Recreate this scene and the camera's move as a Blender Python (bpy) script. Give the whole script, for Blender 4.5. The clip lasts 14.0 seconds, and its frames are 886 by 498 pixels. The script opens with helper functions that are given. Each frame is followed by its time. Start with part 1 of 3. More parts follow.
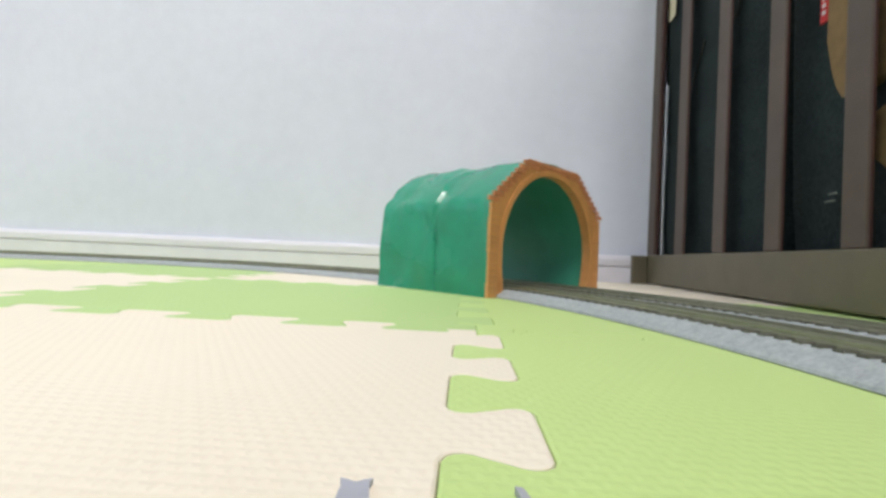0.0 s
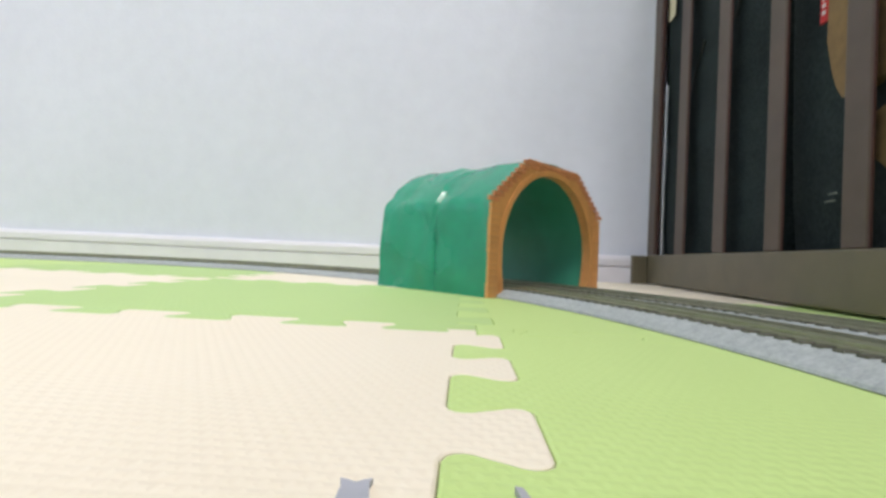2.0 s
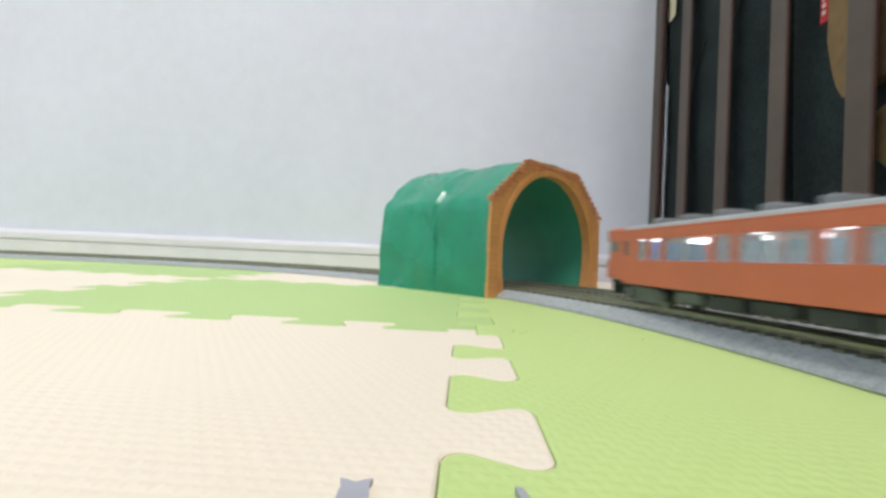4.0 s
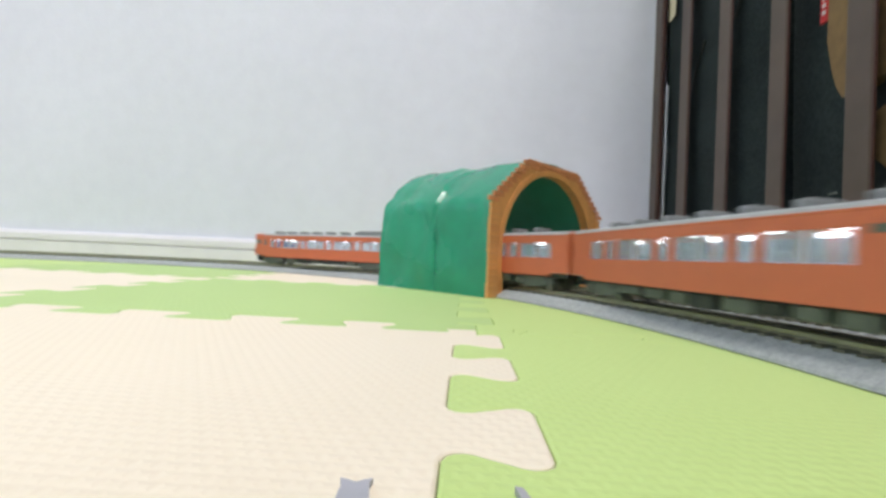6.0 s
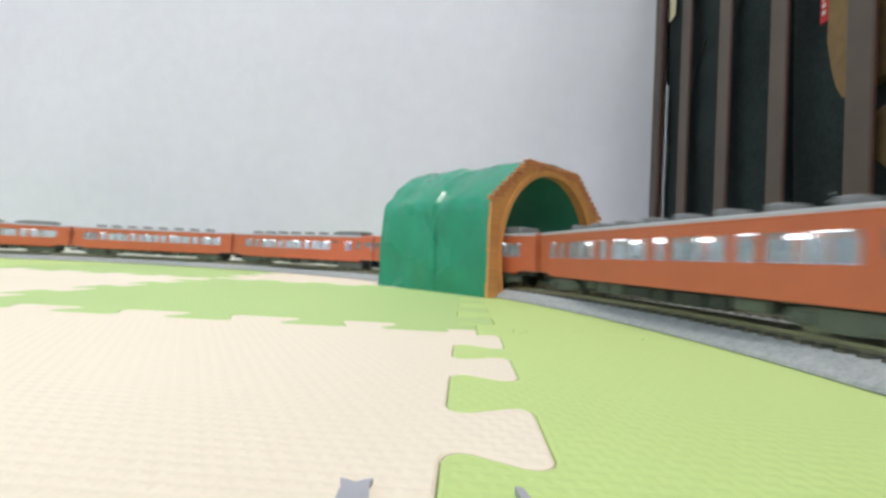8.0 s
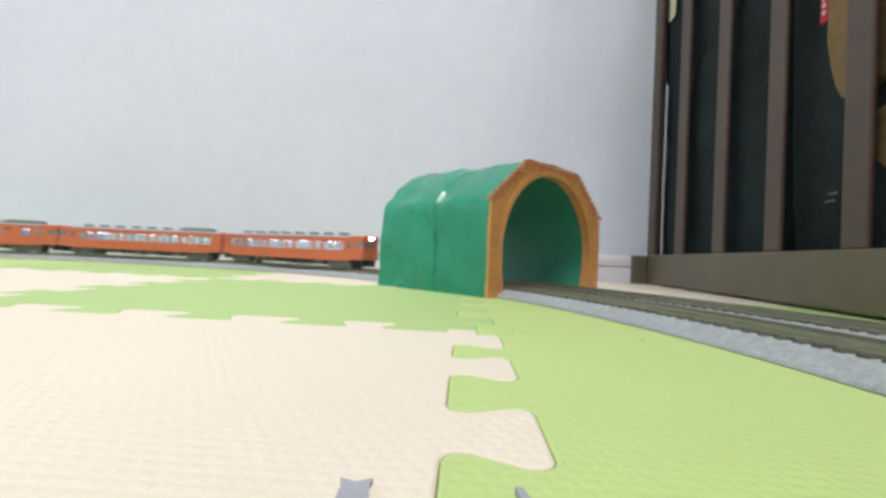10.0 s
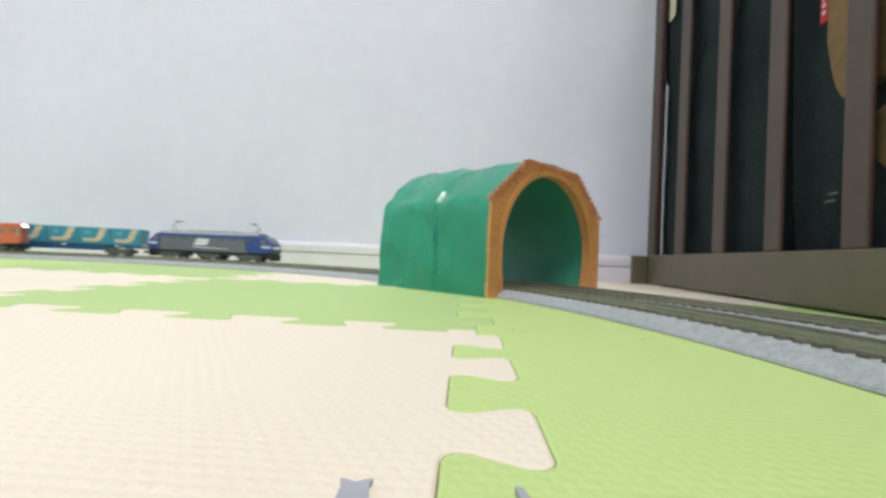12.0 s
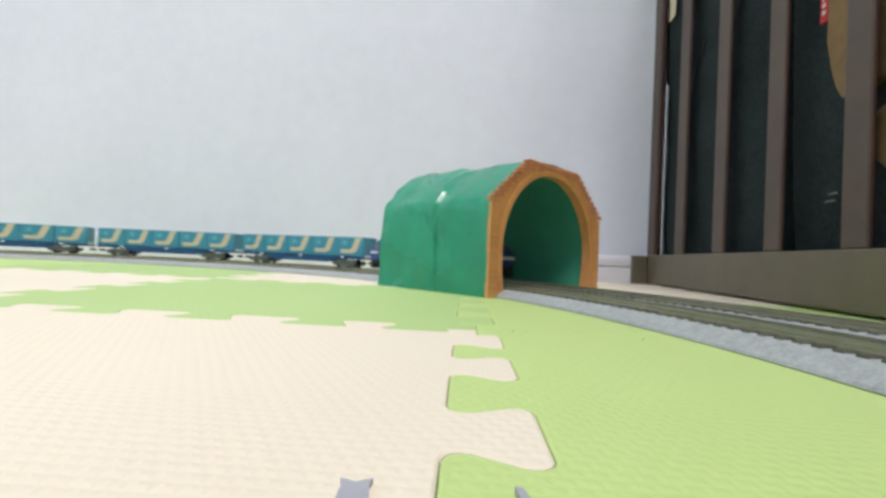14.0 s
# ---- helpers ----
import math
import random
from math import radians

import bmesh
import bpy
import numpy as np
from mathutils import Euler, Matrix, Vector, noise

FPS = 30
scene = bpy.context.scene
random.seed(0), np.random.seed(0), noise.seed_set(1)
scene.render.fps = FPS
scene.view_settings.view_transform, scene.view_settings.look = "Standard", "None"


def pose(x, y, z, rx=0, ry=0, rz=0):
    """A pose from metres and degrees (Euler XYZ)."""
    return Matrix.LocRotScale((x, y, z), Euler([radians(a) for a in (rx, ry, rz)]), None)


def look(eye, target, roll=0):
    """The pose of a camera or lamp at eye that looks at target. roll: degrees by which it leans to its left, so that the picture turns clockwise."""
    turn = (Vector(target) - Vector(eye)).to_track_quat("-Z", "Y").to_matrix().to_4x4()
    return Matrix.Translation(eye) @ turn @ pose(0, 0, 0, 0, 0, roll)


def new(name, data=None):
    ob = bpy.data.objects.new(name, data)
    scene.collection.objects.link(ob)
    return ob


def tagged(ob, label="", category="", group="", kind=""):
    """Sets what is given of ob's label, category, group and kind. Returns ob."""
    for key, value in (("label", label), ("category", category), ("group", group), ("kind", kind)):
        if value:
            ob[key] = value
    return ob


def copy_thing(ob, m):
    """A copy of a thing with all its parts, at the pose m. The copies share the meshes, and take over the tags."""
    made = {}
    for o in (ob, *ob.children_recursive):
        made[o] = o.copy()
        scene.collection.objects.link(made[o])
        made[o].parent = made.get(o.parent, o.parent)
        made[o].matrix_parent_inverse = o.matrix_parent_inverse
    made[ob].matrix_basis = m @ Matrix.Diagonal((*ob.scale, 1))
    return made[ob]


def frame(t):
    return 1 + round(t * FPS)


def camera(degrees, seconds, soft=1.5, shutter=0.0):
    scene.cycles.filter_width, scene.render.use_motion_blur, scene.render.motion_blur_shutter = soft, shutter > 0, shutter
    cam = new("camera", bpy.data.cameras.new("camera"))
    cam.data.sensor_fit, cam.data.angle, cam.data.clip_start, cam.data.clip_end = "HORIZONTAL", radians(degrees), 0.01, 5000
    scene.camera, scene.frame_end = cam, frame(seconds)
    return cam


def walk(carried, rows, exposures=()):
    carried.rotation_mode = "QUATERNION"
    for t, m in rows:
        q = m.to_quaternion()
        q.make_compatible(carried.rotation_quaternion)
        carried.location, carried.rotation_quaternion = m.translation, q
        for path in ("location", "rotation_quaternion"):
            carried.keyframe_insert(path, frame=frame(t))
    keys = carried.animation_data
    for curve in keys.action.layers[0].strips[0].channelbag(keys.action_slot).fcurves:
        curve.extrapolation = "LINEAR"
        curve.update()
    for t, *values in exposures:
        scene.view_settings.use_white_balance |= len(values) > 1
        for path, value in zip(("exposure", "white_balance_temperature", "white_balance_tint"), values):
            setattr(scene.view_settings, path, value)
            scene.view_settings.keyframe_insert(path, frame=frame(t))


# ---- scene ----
MM = 0.001
EYE = (0.0, 0.0, 16.43 * MM)
cam = camera(86.05, 14.0, 3.1, 0.65)
STAND = look(EYE, (0.0, 1.0, 0.01643 + 0.01827), 2.634)
walk(cam, [(0.0, STAND), (14.0, STAND)], exposures=[(0.0, 0.0, 6500, 10), (14.0, 0.0, 6500, 10)])

# centre of the two concentric track circles and their radii
CX, CY = -0.2716, 0.0515
R_IN, R_OUT = 0.348, 0.381

# ---- light: a ceiling lamp over the play mat and a window in the west wall ----
world = bpy.data.worlds.new("sky")
scene.world = world
world.use_nodes = True
wn = world.node_tree
sky = wn.nodes.new("ShaderNodeTexSky")
sky.sky_type, sky.sun_disc = "NISHITA", False
sky.sun_elevation, sky.sun_rotation = radians(40), radians(200)
wn.nodes["Background"].inputs["Strength"].default_value = 0.1
wn.links.new(sky.outputs["Color"], wn.nodes["Background"].inputs["Color"])


def area(name, size, energy, colour, m, size_y=None):
    data = bpy.data.lights.new(name, "AREA")
    data.energy, data.color, data.size = energy, colour, size
    if size_y:
        data.shape, data.size_y = "RECTANGLE", size_y
    ob = new(name, data)
    ob.matrix_world = m
    return ob


area("ceiling_lamp_light", 0.5, 46.5, (0.98, 0.97, 0.95), look((0.23, -0.8, 2.22), (0.23, -0.8, 0)))
area("window_light", 1.5, 14.5, (0.66, 0.85, 1.0), look((-2.02, -0.95, 1.45), (-1.0, -0.75, 1.1)), 1.1)


# ---- materials ----
def material(name, colour, rough=0.6, metal=0.0, grain=0.0, scale=300.0, bump=0.0, bump_scale=None, emit=0.0, second=None, coarse=20.0, spec=0.5, vary=0.0):
    m = bpy.data.materials.new(name)
    m.use_nodes = True
    nt = m.node_tree
    b = nt.nodes["Principled BSDF"]
    b.inputs["Roughness"].default_value = rough
    b.inputs["Metallic"].default_value = metal
    b.inputs["Specular IOR Level"].default_value = spec
    b.inputs["Base Color"].default_value = (*colour, 1)
    if emit:
        b.inputs["Emission Color"].default_value = (*colour, 1)
        b.inputs["Emission Strength"].default_value = emit
    tc = nt.nodes.new("ShaderNodeTexCoord")
    if grain or second:
        fine = nt.nodes.new("ShaderNodeTexNoise")
        fine.inputs["Scale"].default_value, fine.inputs["Detail"].default_value = scale, 4
        nt.links.new(tc.outputs["Object"], fine.inputs["Vector"])
        big = nt.nodes.new("ShaderNodeTexNoise")
        big.inputs["Scale"].default_value, big.inputs["Detail"].default_value = coarse, 3
        nt.links.new(tc.outputs["Object"], big.inputs["Vector"])
        add = nt.nodes.new("ShaderNodeMath")
        add.operation = "ADD"
        nt.links.new(fine.outputs["Fac"], add.inputs[0])
        nt.links.new(big.outputs["Fac"], add.inputs[1])
        ramp = nt.nodes.new("ShaderNodeMapRange")
        ramp.inputs["From Min"].default_value, ramp.inputs["From Max"].default_value = 0.7, 1.3
        nt.links.new(add.outputs[0], ramp.inputs["Value"])
        mix = nt.nodes.new("ShaderNodeMix")
        mix.data_type = "RGBA"
        lo = second or tuple(max(0, v * (1 - grain)) for v in colour)
        hi = colour if second else tuple(min(1, v * (1 + grain)) for v in colour)
        mix.inputs["A"].default_value, mix.inputs["B"].default_value = (*lo, 1), (*hi, 1)
        nt.links.new(ramp.outputs["Result"], mix.inputs["Factor"])
        last = mix.outputs["Result"]
        if vary:
            info = nt.nodes.new("ShaderNodeObjectInfo")
            hsv = nt.nodes.new("ShaderNodeHueSaturation")
            mr = nt.nodes.new("ShaderNodeMapRange")
            mr.inputs["To Min"].default_value, mr.inputs["To Max"].default_value = 1 - vary, 1 + vary
            nt.links.new(info.outputs["Random"], mr.inputs["Value"])
            nt.links.new(mr.outputs["Result"], hsv.inputs["Value"])
            nt.links.new(last, hsv.inputs["Color"])
            last = hsv.outputs["Color"]
        nt.links.new(last, b.inputs["Base Color"])
        rr = nt.nodes.new("ShaderNodeMapRange")
        rr.inputs["To Min"].default_value, rr.inputs["To Max"].default_value = max(0.02, rough - 0.08), min(1, rough + 0.08)
        nt.links.new(big.outputs["Fac"], rr.inputs["Value"])
        nt.links.new(rr.outputs["Result"], b.inputs["Roughness"])
    if bump:
        bn = nt.nodes.new("ShaderNodeTexNoise")
        bn.inputs["Scale"].default_value, bn.inputs["Detail"].default_value = bump_scale or scale, 5
        nt.links.new(tc.outputs["Object"], bn.inputs["Vector"])
        bp = nt.nodes.new("ShaderNodeBump")
        bp.inputs["Strength"].default_value, bp.inputs["Distance"].default_value = 1.0, bump
        nt.links.new(bn.outputs["Fac"], bp.inputs["Height"])
        nt.links.new(bp.outputs["Normal"], b.inputs["Normal"])
    return m


def foam(name, colour, shade):
    """EVA foam with a woven relief: short raised bars in alternating rows."""
    m = material(name, colour, 0.62, second=shade, scale=900, coarse=14, spec=0.35)
    nt = m.node_tree
    b = nt.nodes["Principled BSDF"]
    tc = nt.nodes.new("ShaderNodeTexCoord")
    brick = nt.nodes.new("ShaderNodeTexBrick")
    brick.inputs["Scale"].default_value = 1.0
    brick.inputs["Brick Width"].default_value, brick.inputs["Row Height"].default_value = 1.9 * MM, 1.6 * MM
    brick.inputs["Mortar Size"].default_value, brick.inputs["Mortar Smooth"].default_value = 0.7 * MM, 1.0
    brick.offset = 0.5
    brick.inputs["Color1"].default_value = brick.inputs["Color2"].default_value = (1, 1, 1, 1)
    brick.inputs["Mortar"].default_value = (0, 0, 0, 1)
    nt.links.new(tc.outputs["Object"], brick.inputs["Vector"])
    grain = nt.nodes.new("ShaderNodeTexNoise")
    grain.inputs["Scale"].default_value, grain.inputs["Detail"].default_value = 1400, 3
    nt.links.new(tc.outputs["Object"], grain.inputs["Vector"])
    b1 = nt.nodes.new("ShaderNodeBump")
    b1.inputs["Strength"].default_value, b1.inputs["Distance"].default_value = 1.0, 0.062 * MM
    nt.links.new(brick.outputs["Color"], b1.inputs["Height"])
    b2 = nt.nodes.new("ShaderNodeBump")
    b2.inputs["Strength"].default_value, b2.inputs["Distance"].default_value = 1.0, 0.02 * MM
    nt.links.new(grain.outputs["Fac"], b2.inputs["Height"])
    nt.links.new(b1.outputs["Normal"], b2.inputs["Normal"])
    nt.links.new(b2.outputs["Normal"], b.inputs["Normal"])
    return m


def glass(name, colour, alpha):
    """Tinted clear plastic pane: see-through with a gloss."""
    m = bpy.data.materials.new(name)
    m.use_nodes = True
    b = m.node_tree.nodes["Principled BSDF"]
    b.inputs["Base Color"].default_value = (*colour, 1)
    b.inputs["Roughness"].default_value = 0.12
    b.inputs["Alpha"].default_value = alpha
    return m


FOAM_CREAM = foam("foam_cream", (0.87, 0.78, 0.63), (0.84, 0.74, 0.58))
FOAM_GREEN = foam("foam_green", (0.56, 0.71, 0.27), (0.52, 0.67, 0.24))
# Deeper green: partly the tiles' own, partly haze and weave shading put in.
FOAM_GREEN_DEEP = foam("foam_green_deep", (0.49, 0.65, 0.26), (0.45, 0.61, 0.23))
WALLPAPER = material("wallpaper", (0.725, 0.735, 0.803), 0.85, grain=0.03, scale=60, coarse=9, bump=0.22 * MM, bump_scale=220, spec=0.2)
PAINT_WHITE = material("white_baseboard", (0.78, 0.74, 0.775), 0.4, grain=0.03, scale=80)
CEILING = material("ceiling_paper", (0.8, 0.8, 0.79), 0.9, grain=0.03, scale=50)
FLOORING = material("wood_floor", (0.30, 0.19, 0.10), 0.45, grain=0.25, scale=40)
BALLAST = material("grey_ballast", (0.44, 0.46, 0.45), 0.9, second=(0.30, 0.32, 0.315), scale=1500, coarse=500, bump=0.2 * MM, bump_scale=1600, spec=0.2)
SLEEPER = material("brown_sleeper", (0.115, 0.11, 0.078), 0.7, grain=0.3, scale=900, vary=0.2)
RAIL = material("nickel_rail", (0.36, 0.36, 0.26), 0.4, 0.6, grain=0.15, scale=300)
GREEN_PLASTIC = material("green_moulded_plastic", (0.018, 0.28, 0.165), 0.26, grain=0.12, scale=90, coarse=25, bump=0.25 * MM, bump_scale=120)
# Shell green toned down for the lining: the bore's shade is in this colour.
GREEN_BORE_SHADE = material("green_plastic_bore_shade", (0.04, 0.25, 0.165), 0.4, grain=0.1, scale=90)
BRICK_ORANGE = material("orange_brick_plastic", (0.68, 0.33, 0.115), 0.42, grain=0.12, scale=200, coarse=60, vary=0.06)
BRICK_RED = material("reddish_brick_plastic", (0.60, 0.245, 0.10), 0.5, grain=0.14, scale=200, coarse=60, vary=0.12)
BROWN_PAINT = material("brown_painted_wood", (0.095, 0.064, 0.045), 0.48, grain=0.16, scale=70, coarse=15, bump=0.1 * MM, bump_scale=200)
# Bar brown made lighter and greener: the mats' reflection is put into the colour.
BROWN_RAIL_SHEEN = material("brown_lacquer_mat_reflection", (0.135, 0.112, 0.067), 0.42, grain=0.14, scale=60, coarse=12, bump=0.08 * MM, bump_scale=150)
BROWN_RED = material("reddish_brown_edge", (0.075, 0.030, 0.022), 0.45, grain=0.15, scale=70)
BLACK_CLOTH = material("black_nylon", (0.023, 0.031, 0.031), 0.9, grain=0.4, scale=500, coarse=30, bump=0.3 * MM, bump_scale=700, spec=0.15)
TAN_LEATHER = material("tan_suede", (0.20, 0.12, 0.045), 0.75, grain=0.2, scale=200, bump=0.3 * MM)
RED_TAG = material("red_woven_tag", (0.50, 0.02, 0.02), 0.7, grain=0.1, scale=900)
PALE_PRINT = material("pale_print", (0.7, 0.65, 0.6), 0.7)
GREY_METAL = material("brushed_steel", (0.45, 0.45, 0.45), 0.4, 0.8, grain=0.1, scale=200)
TRAIN_ORANGE = material("vermilion_body_paint", (0.58, 0.145, 0.065), 0.40, grain=0.05, scale=300, coarse=60)
TRAIN_ROOF = material("grey_roof_paint", (0.42, 0.43, 0.43), 0.6, grain=0.1, scale=300)
TRAIN_DARK = material("dark_underframe_plastic", (0.030, 0.036, 0.033), 0.6, grain=0.3, scale=400)
TRAIN_GREY = material("grey_underfloor_plastic", (0.10, 0.118, 0.095), 0.6, grain=0.2, scale=400)
VENT_GREY = material("mid_grey_vent_plastic", (0.24, 0.25, 0.25), 0.6, grain=0.1, scale=300)
SASH_GREY = material("aluminium_sash", (0.52, 0.52, 0.53), 0.45, 0.3)
WHEEL_METAL = material("blackened_wheel", (0.20, 0.20, 0.19), 0.35, 0.8)
WINDOW_PANE = glass("clear_window_pane", (0.62, 0.72, 0.86), 0.26)
DARK_PANE = glass("smoked_window_pane", (0.30, 0.28, 0.27), 0.75)
BLUE_SEAT = material("blue_seat_plastic", (0.03, 0.08, 0.45), 0.5)
CABIN_WHITE = material("pale_cabin_plastic", (0.55, 0.60, 0.68), 0.6)
CABIN_LAMP = material("cabin_lamp_glow", (0.86, 0.94, 1.0), 0.5, emit=5.0)
SIGN_LAMP = material("sign_lamp_glow", (0.96, 0.88, 1.0), 0.5, emit=10.0)
LOCO_BLUE = material("deep_blue_paint", (0.030, 0.072, 0.25), 0.4, grain=0.08, scale=300)
LOCO_GREY = material("slate_grey_paint", (0.15, 0.16, 0.175), 0.45, grain=0.08, scale=300)
LOCO_ROOF = material("pale_grey_roof_paint", (0.33, 0.34, 0.36), 0.6, grain=0.1, scale=300)
WHITE_PRINT = material("white_print", (0.78, 0.79, 0.80), 0.5)
TEAL = material("teal_container_paint", (0.045, 0.26, 0.35), 0.45, grain=0.08, scale=300, coarse=80)
TEAL_PALE = material("pale_teal_print", (0.10, 0.38, 0.44), 0.5)
CREAM_PRINT = material("cream_print", (0.60, 0.52, 0.34), 0.5)
WAGON_BLUE = material("blue_wagon_frame", (0.016, 0.085, 0.20), 0.5, grain=0.1, scale=300)
JOINER_GREY = material("grey_joiner_plastic", (0.40, 0.40, 0.44), 0.5, grain=0.1, scale=500)
LAMP_GLOW = material("lamp_cover_glow", (1.0, 0.97, 0.93), 0.5, emit=1.5)


# ---- mesh helpers; sizes in millimetres unless said otherwise ----
def part(name, bm, mat, parent=None, label="", smooth=False):
    me = bpy.data.meshes.new(name)
    bmesh.ops.recalc_face_normals(bm, faces=bm.faces)
    bm.to_mesh(me)
    bm.free()
    if smooth:
        for p in me.polygons:
            p.use_smooth = True
        me.set_sharp_from_angle(angle=radians(40))
    me.materials.append(mat)
    ob = new(name, me)
    ob.parent = parent
    if label:
        ob["label"] = label
    return ob


def share(name, me, parent, m, label=""):
    ob = new(name, me)
    ob.parent = parent
    ob.matrix_basis = m
    if label:
        ob["label"] = label
    return ob


def box(bm, x0, x1, y0, y1, z0, z1, bevel=0.0, seg=2):
    res = bmesh.ops.create_cube(bm, size=1.0)
    vs = res["verts"]
    bmesh.ops.scale(bm, vec=(abs(x1 - x0) * MM, abs(y1 - y0) * MM, abs(z1 - z0) * MM), verts=vs)
    bmesh.ops.translate(bm, vec=((x0 + x1) / 2 * MM, (y0 + y1) / 2 * MM, (z0 + z1) / 2 * MM), verts=vs)
    if bevel:
        es = list({e for v in vs for e in v.link_edges})
        bmesh.ops.bevel(bm, geom=es, offset=bevel * MM, segments=seg, affect="EDGES", profile=0.5)


def cyl(bm, p, q, r, n=16, r2=None):
    """A closed cylinder or cone from p to q."""
    p, q = Vector(p) * MM, Vector(q) * MM
    m = Matrix.Translation((p + q) / 2) @ (q - p).to_track_quat("Z", "Y").to_matrix().to_4x4()
    bmesh.ops.create_cone(bm, cap_ends=True, segments=n, radius1=r * MM, radius2=(r if r2 is None else r2) * MM, depth=(q - p).length, matrix=m)


def prism(bm, pts, axis, a, b):
    """A polygon extruded along an axis from a to b. axis x: pts are (y, z); y: (x, z); z: (x, y)."""
    def place(u, v, w):
        return {"x": (w, u, v), "y": (u, w, v), "z": (u, v, w)}[axis]
    lo = [bm.verts.new(Vector(place(u, v, a)) * MM) for u, v in pts]
    hi = [bm.verts.new(Vector(place(u, v, b)) * MM) for u, v in pts]
    bm.faces.new(lo)
    bm.faces.new(hi)
    n = len(pts)
    for i in range(n):
        bm.faces.new((lo[i], lo[(i + 1) % n], hi[(i + 1) % n], hi[i]))


def boxed(name, mat, parent, *dims, bevel=0.0, label=""):
    bm = bmesh.new()
    box(bm, *dims, bevel=bevel)
    return part(name, bm, mat, parent, label)


def thing(name, label, category, group="", kind=""):
    return tagged(new(name), label, category, group, kind)


# ---- the room ----
WALL_TURN = -4.6                      # the north wall's turn against the view, degrees
WALL_AT = Vector((171.6, 467.7))      # a point at the foot of the north wall, mm
ROOM = pose(WALL_AT.x * MM, WALL_AT.y * MM, 0, 0, 0, WALL_TURN)
WD = Vector((math.cos(radians(WALL_TURN)), math.sin(radians(WALL_TURN))))


def wall_y(x):
    """The north wall's y at x, in mm."""
    return WALL_AT.y + (x - WALL_AT.x) * WD.y / WD.x


def structure(name, bm, mat, label, category, m=None, smooth=False):
    ob = part(name, bm, mat, None, "", smooth)
    if m is not None:
        ob.matrix_world = m
    return tagged(ob, label, category, "", "structure")


def build_room():
    w, e, s, n = -2250, 900, -2600, 0
    bm = bmesh.new()
    box(bm, w - 100, e + 100, n, n + 100, -60, 2400)
    structure("wall_north", bm, WALLPAPER, "pale bluish white wallpapered wall behind the tracks", "wall", ROOM)
    bm = bmesh.new()
    box(bm, w - 100, e + 100, s - 100, s, -60, 2400)
    structure("wall_south", bm, WALLPAPER, "plain white wallpapered wall", "wall", ROOM)
    bm = bmesh.new()
    box(bm, e, e + 100, s, n, -60, 2400)
    structure("wall_east", bm, WALLPAPER, "plain white wallpapered wall", "wall", ROOM)
    bm = bmesh.new()
    y0, y1, z0, z1 = -2150, -650, 900, 2000
    box(bm, w - 100, w, s, y0, -60, 2400)
    box(bm, w - 100, w, y1, n, -60, 2400)
    box(bm, w - 100, w, y0, y1, -60, z0)
    box(bm, w - 100, w, y0, y1, z1, 2400)
    structure("wall_west", bm, WALLPAPER, "plain white wallpapered wall with a window", "wall", ROOM)
    win = thing("window_1", "white framed window in the wall", "window", kind="structure")
    win.matrix_world = ROOM
    for dims in ((w - 70, w - 30, y0, y1, z0, z0 + 40), (w - 70, w - 30, y0, y1, z1 - 40, z1), (w - 70, w - 30, y0, y0 + 40, z0 + 40, z1 - 40), (w - 70, w - 30, y1 - 40, y1, z0 + 40, z1 - 40)):
        boxed("window_frame", PAINT_WHITE, win, *dims)
    bm = bmesh.new()
    box(bm, w - 100, e + 100, s - 100, n + 100, 2400, 2480)
    structure("ceiling", bm, CEILING, "plain white papered ceiling", "ceiling", ROOM)
    bm = bmesh.new()
    box(bm, w - 100, e + 100, s - 100, n + 100, -90, -10.5)
    structure("floor", bm, FLOORING, "brown wooden floor under the foam mats", "floor", ROOM)
    # baseboard: lower board, groove, rounded cap moulding
    prof = [(0, -10), (-7.0, -10), (-7.0, 14.6), (-5.2, 15.2), (-5.2, 16.0), (-7.4, 16.6), (-7.4, 22.5), (-6.2, 25.2), (-3.6, 26.4), (0, 26.4)]
    bm = bmesh.new()
    prism(bm, prof, "x", w, e)
    structure("baseboard", bm, PAINT_WHITE, "white grooved baseboard along the wall", "baseboard", ROOM)
    lamp = thing("ceiling_lamp", "round white ceiling lamp, switched on", "lamp")
    lamp.matrix_world = pose(0.23, -0.8, 2.4)
    bm = bmesh.new()
    cyl(bm, (0, 0, -90), (0, 0, 0), 275, 48, 300)
    part("shade", bm, LAMP_GLOW, lamp)


build_room()

# ---- foam play mats: square tiles with interlocking teeth ----
TILE = 137.0
MAT = pose(8.6 * MM, 110.5 * MM, 0, 0, 0, -2.6)
TEETH, TOOTH = (17.5, 44.8, 72.3, 99.6, 123.2), 9.6


def seam():
    """The toothed line from (0, 0) to (TILE, 0): dovetail teeth with rounded tips, as offsets across the seam."""
    h = TOOTH / 2
    pts = [(0.0, 0.0), (8.6, 0.0), (9.0, -h)]
    tip = [(-7.0, 0.9), (-7.55, h - 2.9), (-7.75, h - 2.0), (-7.6, h - 1.1), (-7.0, h - 0.4), (-5.9, h)]
    root = [(-13.1 - u, -v) for u, v in reversed(tip)]
    for c in TEETH:
        right = reversed(root + tip) if c < TEETH[-1] else reversed(tip)
        pts += [(c + u, v) for u, v in root + tip] + [(c - u, v) for u, v in right]
    return pts + [(TEETH[-1] + 6.6, 0.0), (TILE, 0.0)]


